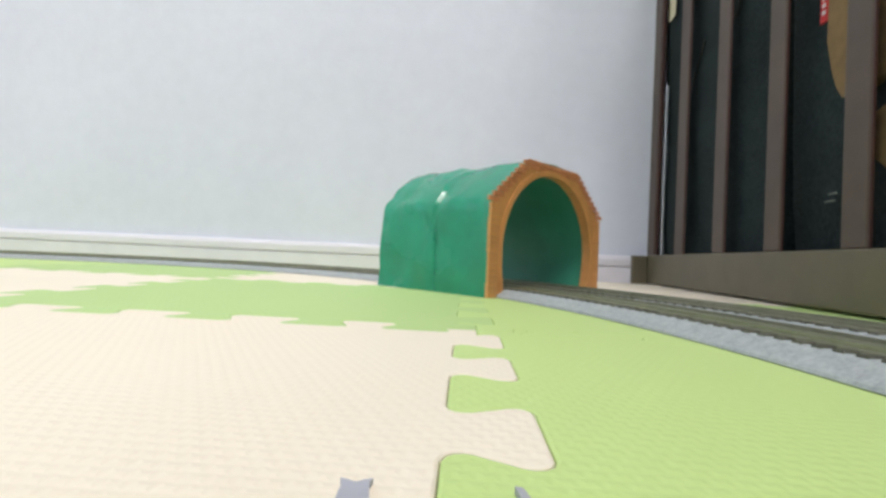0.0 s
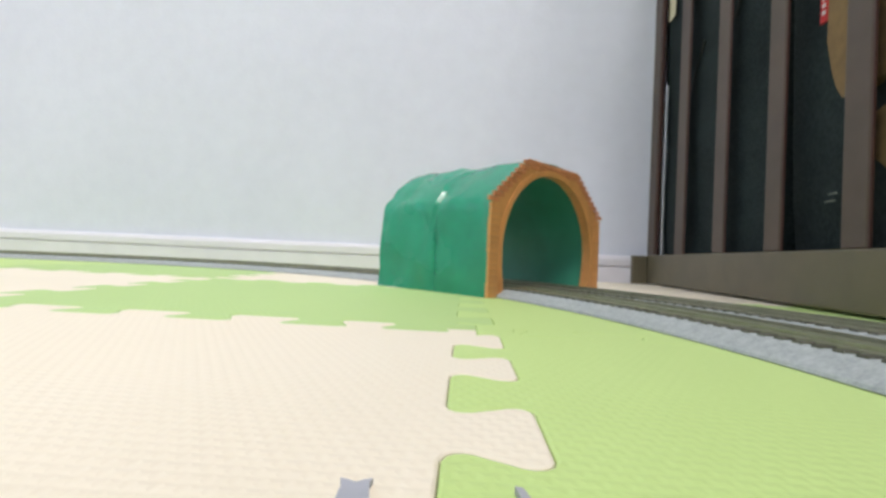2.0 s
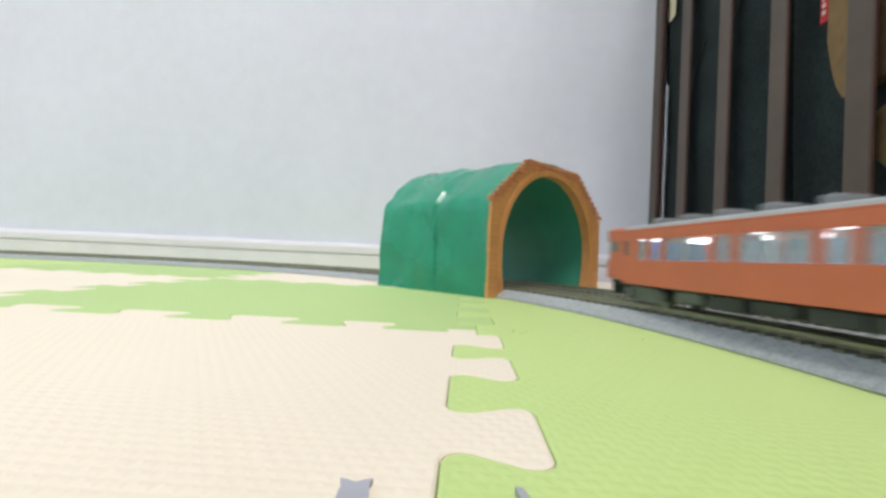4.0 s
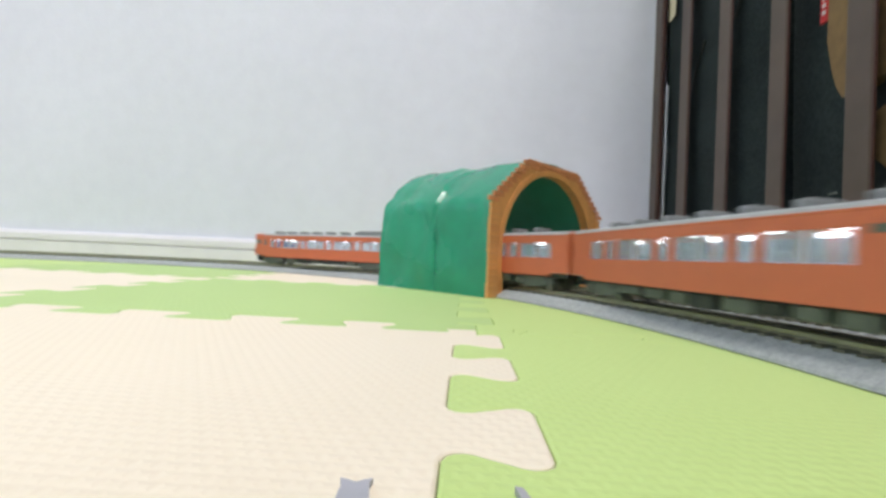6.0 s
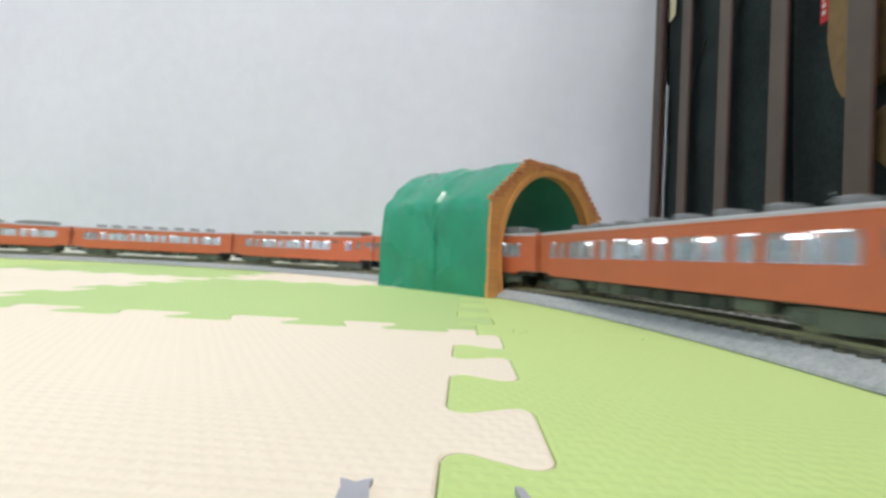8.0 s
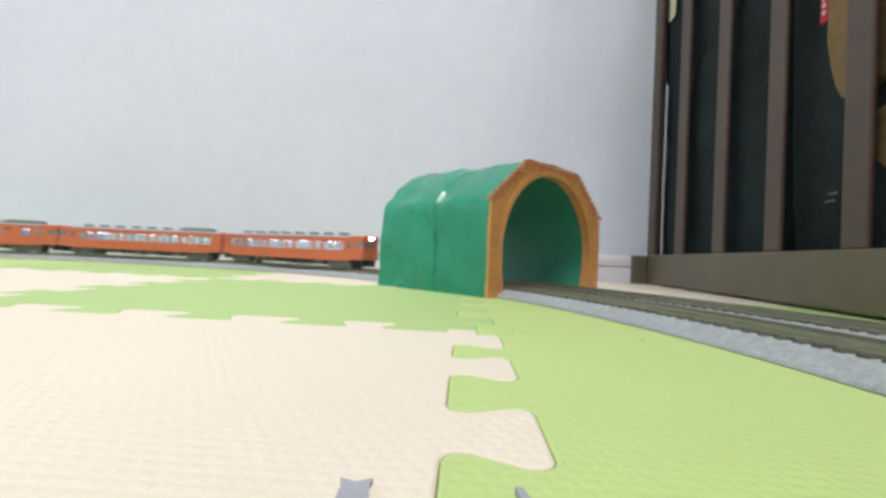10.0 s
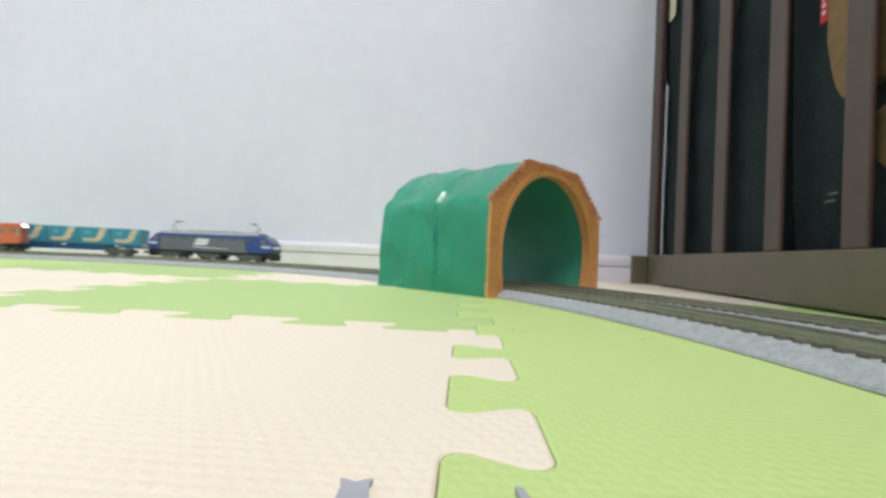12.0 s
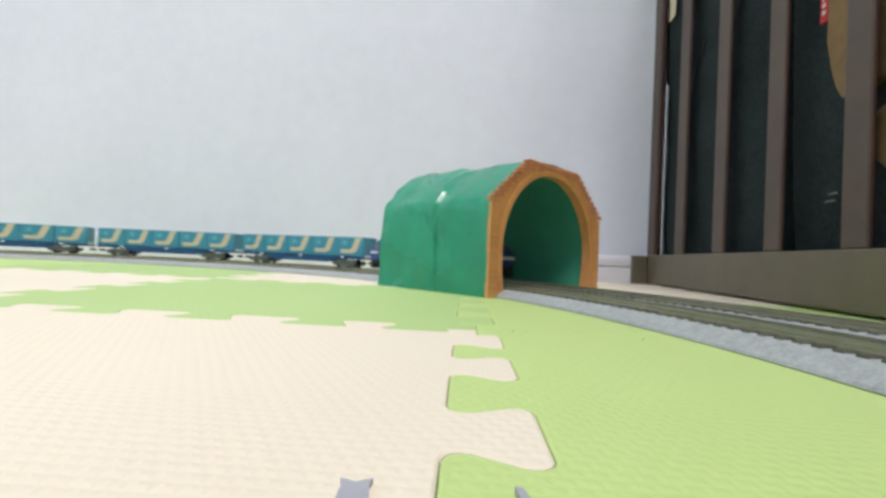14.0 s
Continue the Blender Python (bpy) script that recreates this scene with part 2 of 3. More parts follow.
def tile_outline(i, j, north_cut):
    """One tile's outline in mat coordinates (mm), cell (i, j); teeth into the neighbours."""
    x0, y0 = i * TILE, j * TILE
    up = seam()
    south = [(x0 + u, y0 - v) for u, v in up]
    east = [(x0 + TILE + v, y0 + u) for u, v in up]
    north = [(x0 + u, y0 + TILE - v) for u, v in reversed(up)]
    west = [(x0 + v, y0 + u) for u, v in reversed(up)]
    if north_cut:
        ya, yb = north_cut
        lo = lambda p: p[1] < (ya + (yb - ya) * (p[0] - x0) / TILE) - 1.5
        east, west = [p for p in east if lo(p)], [p for p in west if lo(p)]
        ee, ww = east[-1][0], west[0][0]
        north = [(ee, ya + (yb - ya) * (ee - x0) / TILE), (ww, ya + (yb - ya) * (ww - x0) / TILE)]
    out = []
    for p in south + east + north + west:
        if not out or (abs(out[-1][0] - p[0]) + abs(out[-1][1] - p[1])) > 0.01:
            out.append(p)
    if abs(out[0][0] - out[-1][0]) + abs(out[0][1] - out[-1][1]) < 0.01:
        out.pop()
    return out


def inset(pts, d):
    """Move a counter-clockwise outline inwards by d."""
    n, res = len(pts), []
    for k in range(n):
        p0, p1, p2 = Vector(pts[k - 1]), Vector(pts[k]), Vector(pts[(k + 1) % n])
        a, b = (p1 - p0).normalized(), (p2 - p1).normalized()
        na, nb = Vector((-a.y, a.x)), Vector((-b.y, b.x))
        nn = (na + nb)
        nn = nn / max(0.35, nn.length_squared / 2) if nn.length > 1e-6 else na
        res.append(p1 + nn * d)
    return res


def build_mats():
    greens = {(0, -1), (-1, 0), (0, 0), (-2, 1), (1, 0), (-3, 0), (-3, 2), (-1, 2)}
    deeper = {(-1, 0), (-2, 1), (-3, 0)}
    creams = {(-1, -1), (-2, 0), (-1, 1), (1, 1), (1, -1), (1, 2), (0, 2)}
    inv = MAT.inverted()
    for i in range(-6, 4):
        for j in range(-4, 3):
            cut = None
            corners = []
            for x in (i * TILE, (i + 1) * TILE):
                w = MAT @ Vector((x * MM, (j + 1) * TILE * MM, 0))
                corners.append((inv @ Vector((w.x, (wall_y(w.x * 1000) - 7.6) * MM, 0))).y * 1000)
            if min(corners) < (j + 1) * TILE + 6:
                cut = (min(corners[0], (j + 1) * TILE), min(corners[1], (j + 1) * TILE))
                if min(cut) < j * TILE + 12:
                    continue
            ring = tile_outline(i, j, cut)
            g = (i, j) in greens or ((i + j) % 2 == 0 and (i, j) not in creams)
            bm = bmesh.new()
            layers = [(0.03, -10.0), (0.03, -0.4), (0.12, -0.1), (0.4, 0.0)]
            loops = [[bm.verts.new((x * MM, y * MM, z * MM)) for x, y in inset(ring, d)] for d, z in layers]
            n = len(ring)
            for a, b in zip(loops, loops[1:]):
                for k in range(n):
                    bm.faces.new((a[k], a[(k + 1) % n], b[(k + 1) % n], b[k]))
            bm.faces.new(loops[-1])
            bm.faces.new(list(reversed(loops[0])))
            deep = (i, j) in deeper
            ob = part("foam_mat", bm, FOAM_GREEN_DEEP if deep else FOAM_GREEN if g else FOAM_CREAM)
            ob.matrix_world = MAT
            tagged(ob, ("deeper green" if deep else "light green" if g else "cream") + " foam play mat tile with interlocking teeth on the floor", "play mat", "foam mat tiles")


build_mats()


# ---- track: curved sections of two concentric circles ----
def build_section(radius, label):
    """A 45 degree section about the origin, from angle 0; with ballast, sleepers and two rails."""
    sec = thing("track_section", label, "track", "curved track sections")
    steps, r = 30, radius * 1000
    def sweep(prof, a0, a1, bm):
        rings = []
        for k in range(steps + 1):
            a = radians(a0 + (a1 - a0) * k / steps)
            rings.append([bm.verts.new(((r + u) * math.cos(a) * MM, (r + u) * math.sin(a) * MM, v * MM)) for u, v in prof])
        n = len(prof)
        for p, q in zip(rings, rings[1:]):
            for i in range(n):
                bm.faces.new((p[i], p[(i + 1) % n], q[(i + 1) % n], q[i]))
        bm.faces.new(rings[0])
        bm.faces.new(list(reversed(rings[-1])))
    gap = 0.02 / r * 180 / math.pi
    bm = bmesh.new()
    sweep([(-13.4, 0.05), (-13.5, 0.2), (-14.0, 0.24), (-13.6, 0.9), (-8.5, 3.75), (8.5, 3.75), (12.9, 0.9), (13.2, 0.24), (12.7, 0.2), (12.6, 0.05)], gap, 45 - gap, bm)
    part("ballast", bm, BALLAST, sec, "grey speckled ballast base")
    for side in (-1, 1):
        c = side * 4.95
        bm = bmesh.new()
        sweep([(c - 0.8, 3.9), (c - 0.8, 4.35), (c - 0.28, 4.5), (c - 0.28, 4.9), (c - 0.45, 5.0), (c - 0.45, 5.4), (c + 0.45, 5.4), (c + 0.45, 5.0), (c + 0.28, 4.9), (c + 0.28, 4.5), (c + 0.8, 4.35), (c + 0.8, 3.9)], gap / 2, 45 - gap / 2, bm)
        part("rail", bm, RAIL, sec, "dull nickel rail")
    n = round(r * math.pi / 4 / 4.25)
    me = None
    for k in range(n):
        a = 45 * (k + 0.5) / n
        m = pose(0, 0, 0, 0, 0, a) @ pose(radius, 0, 0)
        if me is None:
            bm = bmesh.new()
            prism(bm, [(-1.2, 3.2), (1.2, 3.2), (1.0, 4.2), (-1.0, 4.2)], "x", -8.7, 8.7)
            ob = part("sleeper", bm, SLEEPER, sec)
            ob.matrix_basis = m
            me = ob.data
        else:
            share("sleeper", me, sec, m)
    return sec


def build_tracks():
    for radius, start, where in ((R_IN, 9.98, "inner"), (R_OUT, 21.0, "outer")):
        label = where + " curved model railway track with grey ballast on foam mats"
        first = build_section(radius, label)
        first.matrix_basis = pose(CX, CY, 0, 0, 0, start)
        for k in range(1, 8):
            copy_thing(first, pose(CX, CY, 0, 0, 0, start + 45 * k))


build_tracks()


# ---- the toy tunnel over both tracks ----
TUN_W, TUN_L = 99.4, 76.0
TUNNEL = pose(18.8 * MM, 203.6 * MM, 0, 0, 0, 45.0)    # x across the mouth, y along the bore, away from the mouth


def arch(w0, w1, top, n=22):
    """A horseshoe arch over w0..w1: slightly bowed legs, round crown; from the near foot to the far foot."""
    c, r = (w0 + w1) / 2, (w1 - w0) / 2
    spring = top - r * 0.98
    pts = [(w0 + 2.2, 0.0), (w0 + 0.9, spring * 0.3), (w0 - 0.1, spring * 0.65)]
    for k in range(n + 1):
        a = math.pi * (1 - k / n)
        pts.append((c + (r + 0.4) * math.cos(a), spring + (top - spring) * math.sin(a)))
    return pts + [(w1 + 0.1, spring * 0.65), (w1 - 1.2, spring * 0.3), (w1 - 3.0, 0.0)]


def build_tunnel():
    tun = thing("toy_tunnel", "green plastic toy tunnel with orange brick portal over both tracks", "toy tunnel")
    tun.matrix_basis = TUNNEL
    W, L = TUN_W, TUN_L
    # rocky shell: rings along the bore, each a lumpy faceted outline, with one deep crease
    out = [(0.9, 0), (0.7, 8), (0.8, 16), (1.0, 24), (1.2, 32), (1.8, 38), (2.6, 42), (4.6, 45), (8, 48), (13, 51.5), (18, 55), (23, 58.5), (28, 61.2), (34, 63.4), (42, 64.8), (52, 65.2), (62, 64.6), (70, 62.6), (77, 59), (83, 55.2), (90, 50.4), (96, 45.6), (100, 41), (101.4, 32), (102, 22), (102, 12), (101, 0)]
    out = [(x * 0.978, z) for x, z in out]
    inn = arch(10.9, 88.6, 59.6)
    bm = bmesh.new()
    rows = []
    for k in range(47):
        y = L * k / 46
        ring = []
        for i, (x, z) in enumerate(out):
            wob = 2.2 * noise.noise(Vector((0.3, 0.5, z * 0.09)))
            c1, c2 = L * 0.46 + wob, L * 0.83 - wob
            dent = 2.5 * math.exp(-((y - c1) / 1.3) ** 2) + 0.7 * math.exp(-((y - c1 - 6) / 6.0) ** 2) * (y > c1) + 0.5 * math.exp(-((y - c2) / 3.0) ** 2)
            w = noise.noise(Vector((x * 0.05, y * 0.06, z * 0.05))) * 1.5 + noise.noise(Vector((x * 0.16, y * 0.16, z * 0.16))) * 0.95
            cx, cz = x - W / 2, z - 25
            d = math.hypot(cx, cz)
            shrink = -dent + w * min(1, y / 6) + 0.5 * max(0, 1 - y / 5) + (1.9 * min(1, y / 12) if z > 50 else 0)
            if z == 0:
                ring.append((x + (1.3 if x < W / 2 else -1.3) * min(1, dent) + w * 0.6, y, 0.02))
            else:
                ring.append((x + cx / d * shrink, y + 0.3 * w * min(1, y / 6), z + cz / d * shrink))
        rows.append([bm.verts.new(Vector(p) * MM) for p in ring])
    for a, b in zip(rows, rows[1:]):
        for i in range(len(out) - 1):
            bm.faces.new((a[i], a[i + 1], b[i + 1], b[i]))
    # the rims that close the shell at both ends
    def ring_at(bm, y):
        return [bm.verts.new(Vector((x, y, max(z, 0.02))) * MM) for x, z in inn]
    for ring, y in ((rows[0], 1.0), (rows[-1], L)):
        hole = ring_at(bm, y)
        m, n = len(ring), len(hole)
        i = j = 0
        while i < m - 1 or j < n - 1:
            if j < n - 1 and (i == m - 1 or (j + 1) / (n - 1) <= (i + 1) / (m - 1)):
                bm.faces.new((ring[i], hole[j], hole[j + 1]))
                j += 1
            else:
                bm.faces.new((ring[i], hole[j], ring[i + 1]))
                i += 1
    part("shell", bm, GREEN_PLASTIC, tun, "glossy green rock-shaped shell", True)
    bm = bmesh.new()
    bore = [ring_at(bm, y) for y in (1.0, L * 0.25, L * 0.5, L * 0.75, L)]
    for a, b in zip(bore, bore[1:]):
        for i in range(len(inn) - 1):
            bm.faces.new((a[i], b[i], b[i + 1], a[i + 1]))
    part("lining", bm, GREEN_BORE_SHADE, tun, "inside of the bore, green with its shade painted in", True)
    # portal plate with an arched hole and a stepped outline over the crown
    hole = arch(9.4, 87.4, 59.2, 28)
    n = len(hole)

    def edge(x):
        """The stepped top outline's height at x."""
        if x < W / 2:
            return min(64.7, 44.0 + (x + 0.5) // 3.1 * 2.45)
        return min(64.7, 44.0 + (W + 0.5 - x) // 3.1 * 2.45)
    bm = bmesh.new()
    ring_o = []
    for x, z in hole:
        if z < 36:
            ring_o.append((0.4 if x < W / 2 else W - 0.4, z))
        else:
            c = Vector((x - W / 2, z - 22)).normalized()
            t = 0.0
            while t < 40 and z + c.y * t < edge(x + c.x * t) - 3.4 and 0.6 < x + c.x * t < W - 0.6:
                t += 0.2
            ring_o.append((x + c.x * t, z + c.y * t))
    front, back = -0.9, 0.5

    def plate(bm, inner, outer, y0, y1):
        f = [[bm.verts.new(Vector((x, y, max(z, 0.02))) * MM) for x, z in ring] for y in (y0, y1) for ring in (inner, outer)]
        for i in range(n - 1):
            bm.faces.new((f[0][i], f[0][i + 1], f[1][i + 1], f[1][i]))
            bm.faces.new((f[2][i], f[3][i], f[3][i + 1], f[2][i + 1]))
            bm.faces.new((f[0][i], f[2][i], f[2][i + 1], f[0][i + 1]))
            bm.faces.new((f[1][i], f[1][i + 1], f[3][i + 1], f[3][i]))
        for i in (0, n - 1):
            bm.faces.new((f[0][i], f[1][i], f[3][i], f[2][i]))
    plate(bm, hole, ring_o, front, back)
    portal = part("portal", bm, BRICK_ORANGE, tun, "orange brick-patterned portal frame", True)
    # the orange jamb inside the arch
    bm = bmesh.new()
    plate(bm, hole, arch(8.6, 88.2, 60.0, 28), back, 3.2)
    part("jamb", bm, BRICK_ORANGE, tun, "orange arch jamb", True)
    # courses of bricks: one stack on each leg, stepped rows over the crown
    def brick_mesh(half, mat):
        bm = bmesh.new()
        box(bm, -half, half, -0.3, 1.1, -1.08, 1.08, bevel=0.2, seg=1)
        ob = part("brick", bm, mat, portal)
        return ob
    legs, crown = [], []
    for k in range(17):
        z = 1.25 + 2.45 * k
        legs += [(3.6, z), (W - 4.0, z)]
    for k in range(14):
        x, z = 0.7 + 3.1 * k, 43.2 + 2.45 * k
        if z > 63:
            break
        crown += [(x, z), (W - x, z), (x + 3.5, z - 0.05), (W - x - 3.5, z - 0.05)]
    k = 28.8
    while k < 71:
        crown += [(k, 63.7), (k + 1.7, 61.4)]
        k += 3.5
    for spots, half, mat in ((legs, 3.3, BRICK_ORANGE), (crown, 1.66, BRICK_RED)):
        first = brick_mesh(half, mat)
        for k, (x, z) in enumerate(spots):
            m = pose(x * MM, front * MM, z * MM)
            if k == 0:
                first.matrix_basis = m
            else:
                share("brick", first.data, portal, m)
    bm = bmesh.new()
    plate(bm, hole, arch(6.9, 89.9, 61.9, 28), front - 0.5, front + 0.2)
    part("arch_rim", bm, BRICK_ORANGE, portal)


build_tunnel()


BLACK_GLOSS = material("black_coated_trim", (0.014, 0.016, 0.016), 0.35, grain=0.3, scale=300)


# ---- the slatted brown bed side by the wall, with bags behind its bars ----
BED = Matrix.Translation((0.1965, 0.459, 0)) @ pose(0, 0, 0, 0, 0, -96.1)     # x along the rail towards the camera, y towards the inside


def build_bed():
    bed = thing("slatted_bed", "brown painted wooden bed side with upright bars on a low rail", "bed")
    bed.matrix_basis = BED
    boxed("bottom_rail", BROWN_RAIL_SHEEN, bed, 0, 1150, 0, 22, 1.2, 27.8, bevel=1.2)
    boxed("end_block", BROWN_RAIL_SHEEN, bed, -3, 6, -14, -0.3, 0.1, 27.0, bevel=1.0)
    for x in (30, 560, 1120):
        boxed("foot", BROWN_PAINT, bed, x, x + 24, 6, 20, 0.05, 1.2)
    boxed("end_post", BROWN_PAINT, bed, -8, 10.5, 3, 8, 27.8, 700, bevel=1.2)
    boxed("post_edge", BROWN_RED, bed, 10.1, 11.1, 4, 7.6, 27.8, 700, bevel=0.8, label="reddish brown edge strip")
    starts = [(64.5, 18), (133, 16), (196, 15), (255, 15)] + [(255 + 59 * k, 15) for k in range(1, 15)]
    for x, w in starts:
        boxed("bar", BROWN_PAINT, bed, x, x + w, 2.0, 4.2, 27.8, 700, bevel=0.8)
        boxed("bar_edge", BROWN_RED, bed, x + w - 0.4, x + w + 0.5, 2.5, 3.9, 27.8, 700, bevel=0.3, label="reddish brown bar edge")
    boxed("top_rail", BROWN_PAINT, bed, -10, 1150, 0, 22, 700, 730, bevel=1.5)


def lumpy(name, mat, dims, seed, amp, label, category, m):
    """A soft standing bag: a rounded box with uneven, slack sides."""
    x0, x1, y0, y1, z0, z1 = dims
    bm = bmesh.new()
    box(bm, *dims)
    bmesh.ops.subdivide_edges(bm, edges=bm.edges, cuts=7, use_grid_fill=True)
    for v in bm.verts:
        p = v.co / MM
        q = [(p[i] - (a + b) / 2) / ((b - a) / 2) for i, (a, b) in enumerate(((x0, x1), (y0, y1), (z0, z1)))]
        f = 1 - 0.035 * (q[0] ** 2 * q[1] ** 2 + q[1] ** 2 * q[2] ** 2 + q[0] ** 2 * q[2] ** 2)
        d = noise.noise(Vector((p.x * 0.012 + seed, p.y * 0.012, p.z * 0.012))) * amp
        c = Vector(((x0 + x1) / 2, (y0 + y1) / 2, 0))
        v.co = Vector((c.x + (p.x - c.x) * f + d * 0.4, c.y + (p.y - c.y) * f + d, z0 + (p.z - z0) * (1 - 0.06 * (q[0] ** 2 + q[1] ** 2) * (q[2] > 0)))) * MM
    bag = thing(name, label, category)
    bag.matrix_basis = m
    part("body", bm, mat, bag, "", True)
    # a zip along the front and two slanting welt seams
    bm = bmesh.new()
    zc = z0 + (z1 - z0) * 0.62
    box(bm, x0 + (x1 - x0) * 0.12, x1 - (x1 - x0) * 0.12, y0 - 0.8, y0 + 6.0, zc, zc + 4.0, bevel=0.5)
    part("zip", bm, BLACK_GLOSS, bag, "black glossy zip")
    for u, z in ((0.30, 150.0), (0.72, 190.0)):
        x = x0 + (x1 - x0) * u
        bm = bmesh.new()
        cyl(bm, (x, y0 + 0.4, z), (x + 34, y0 + 0.4, z + 46), 0.9, 8)
        part("welt", bm, BLACK_GLOSS, bag, "raised black welt seam")
    return bag


def build_bags():
    lumpy("garment_bag", BLACK_CLOTH, (-3, 190, 10.5, 120, 0.5, 520), 1.0, 3, "large black nylon bag standing behind the bed bars", "bag", BED)
    lumpy("garment_bag", BLACK_CLOTH, (191, 330, 14, 120, 0.5, 470), 4.0, 2, "black nylon bag standing behind the bed bars", "bag", BED)
    lumpy("garment_bag", BLACK_CLOTH, (334, 1100, 62, 140, 0.5, 560), 7.0, 6, "wide black nylon bag standing behind the bed bars", "bag", BED)
    # tan bag with rounded lower corners and a red tag
    bm = bmesh.new()
    prism(bm, [(234, 300), (234, 128), (235.5, 113), (239, 103), (243, 97), (250, 95), (257, 99), (264, 101), (336, 101), (340, 106), (340, 300)], "y", 7.8, 12.2)
    bmesh.ops.bevel(bm, geom=bm.edges[:], offset=2.0 * MM, segments=2, affect="EDGES")
    bag = tagged(part("tan_bag", bm, TAN_LEATHER, None, "", True), "tan suede bag hanging behind the bed bars", "bag")
    bag.matrix_basis = BED
    bm = bmesh.new()
    prism(bm, [(258, 78), (261, 71), (264, 66), (269, 60), (276, 56), (300, 54), (330, 58), (334, 70), (330, 84), (300, 88), (264, 87), (259, 84)], "y", 7.8, 12.2)
    bmesh.ops.bevel(bm, geom=bm.edges[:], offset=1.8 * MM, segments=2, affect="EDGES")
    pouch = tagged(part("tan_pouch", bm, TAN_LEATHER, None, "", True), "small tan suede pouch below the tan bag behind the bed bars", "pouch")
    pouch.matrix_basis = BED
    tag = tagged(boxed("cloth_tag", RED_TAG, None, 224, 229.4, 10.5, 11.4, 141, 214, bevel=0.3), "small red woven tag with pale lettering on the black bag", "tag")
    tag.matrix_basis = BED
    for k in range(12):
        boxed("lettering", PALE_PRINT, tag, 225.8, 227.9, 10.2, 10.5, 145 + 3.6 * k, 147.0 + 3.6 * k)
    patch = tagged(boxed("cloth_label", CREAM_PRINT, None, 18, 33, 7.4, 8.0, 246, 300, bevel=0.2), "small beige cloth label hanging behind the bed bars", "label")
    patch.matrix_basis = BED
    pull = tagged(boxed("zip_pull", TRAIN_GREY, None, 231, 238, 10.6, 11.4, 51, 52.2, bevel=0.3), "small dark grey zip pull on the black bag", "zip pull")
    pull.matrix_basis = BED
    boxed("tab", TRAIN_GREY, pull, 233, 239, 10.6, 11.4, 54.5, 55.4, bevel=0.3)
    rod = thing("steel_rod", "thin grey steel rod standing on the bed rail behind bars", "rod")
    rod.matrix_basis = BED
    bm = bmesh.new()
    cyl(bm, (17.5, 8.3, 27.85), (17.5, 8.3, 187), 1.1, 12)
    part("shaft", bm, GREY_METAL, rod)


build_bed()
build_bags()


# ---- small grey plastic pieces on the mat close to the lens ----
def build_bits():
    j = thing("rail_joiner", "small grey plastic rail joiner lying on the foam mat", "rail joiner")
    j.matrix_basis = pose(-5.2 * MM, 31.5 * MM, 0, 0, 0, 4)
    bm = bmesh.new()
    prism(bm, [(-1.5, -6), (1.5, -6), (0.95, 1.9), (1.15, 2.6), (0.6, 2.4), (0, 2.0), (-0.6, 2.4), (-1.15, 2.6), (-0.95, 1.9)], "z", 0.05, 0.5)
    part("clip", bm, JOINER_GREY, j)
    p = thing("rail_pin", "tiny dark grey plastic pin on the foam mat", "rail joiner")
    p.matrix_basis = pose(6.3 * MM, 32.5 * MM, 0, 0, 0, 10)
    bm = bmesh.new()
    prism(bm, [(-0.45, -5), (0.5, -5), (0.25, 1.0), (-0.25, 1.3)], "z", 0.05, 0.6)
    part("pin", bm, JOINER_GREY, p)


build_bits()


# ---- rolling stock ----
def bogie(parent, x, wheelbase=14.0, lift=0.0):
    """A bogie with side frames, axle boxes and four wheels."""
    bm = bmesh.new()
    for s in (-1, 1):
        prism(bm, [(x - 11, 8.6), (x - 9.5, 7.2), (x - 4, 7.0), (x - 3, 6.6), (x + 3, 6.6), (x + 4, 7.0), (x + 9.5, 7.2), (x + 11, 8.6), (x + 10, 10.2), (x + 4, 10.6), (x - 4, 10.6), (x - 10, 10.2)], "y", s * 6.6, s * 7.9)
        for d in (-1, 1):
            box(bm, x + d * wheelbase / 2 - 1.6, x + d * wheelbase / 2 + 1.6, s * 7.8, s * 8.6, 7.4, 9.8, bevel=0.3, seg=1)
    box(bm, x - 4, x + 4, -6.6, 6.6, 8.4, 10.8)
    ob = part("bogie", bm, TRAIN_GREY, parent, "dark grey bogie frame")
    for d in (-1, 1):
        for s in (-1, 1):
            bm = bmesh.new()
            cyl(bm, (x + d * wheelbase / 2, s * 4.3, 8.5), (x + d * wheelbase / 2, s * 5.5, 8.5), 3.05, 20)
            cyl(bm, (x + d * wheelbase / 2, s * 3.9, 8.5), (x + d * wheelbase / 2, s * 4.3, 8.5), 3.4, 20)
            part("wheel", bm, WHEEL_METAL, ob, "metal wheel")
    return ob


def pantograph(parent, x, way):
    """A single-arm pantograph, raised; way: the side to which the elbow points."""
    bm = bmesh.new()
    z = 29.6
    box(bm, x - 4, x + 4, -3.5, 3.5, z, z + 0.7)
    cyl(bm, (x, 0, z + 0.6), (x + way * 6.5, 0, z + 4.2), 0.35, 8)
    cyl(bm, (x + way * 6.5, 0, z + 4.2), (x - way * 1.0, 0, z + 8.6), 0.28, 8)
    for d in (-0.9, 0.9):
        cyl(bm, (x - way * 1.0 + d, -5.5, z + 8.8), (x - way * 1.0 + d, 5.5, z + 8.8), 0.3, 8)
    cyl(bm, (x - way * 1.0 - 0.9, 0, z + 8.6), (x - way * 1.0 + 0.9, 0, z + 8.6), 0.3, 8)
    part("pantograph", bm, TRAIN_GREY, parent, "raised grey single-arm pantograph")


CAR_L = 139.0


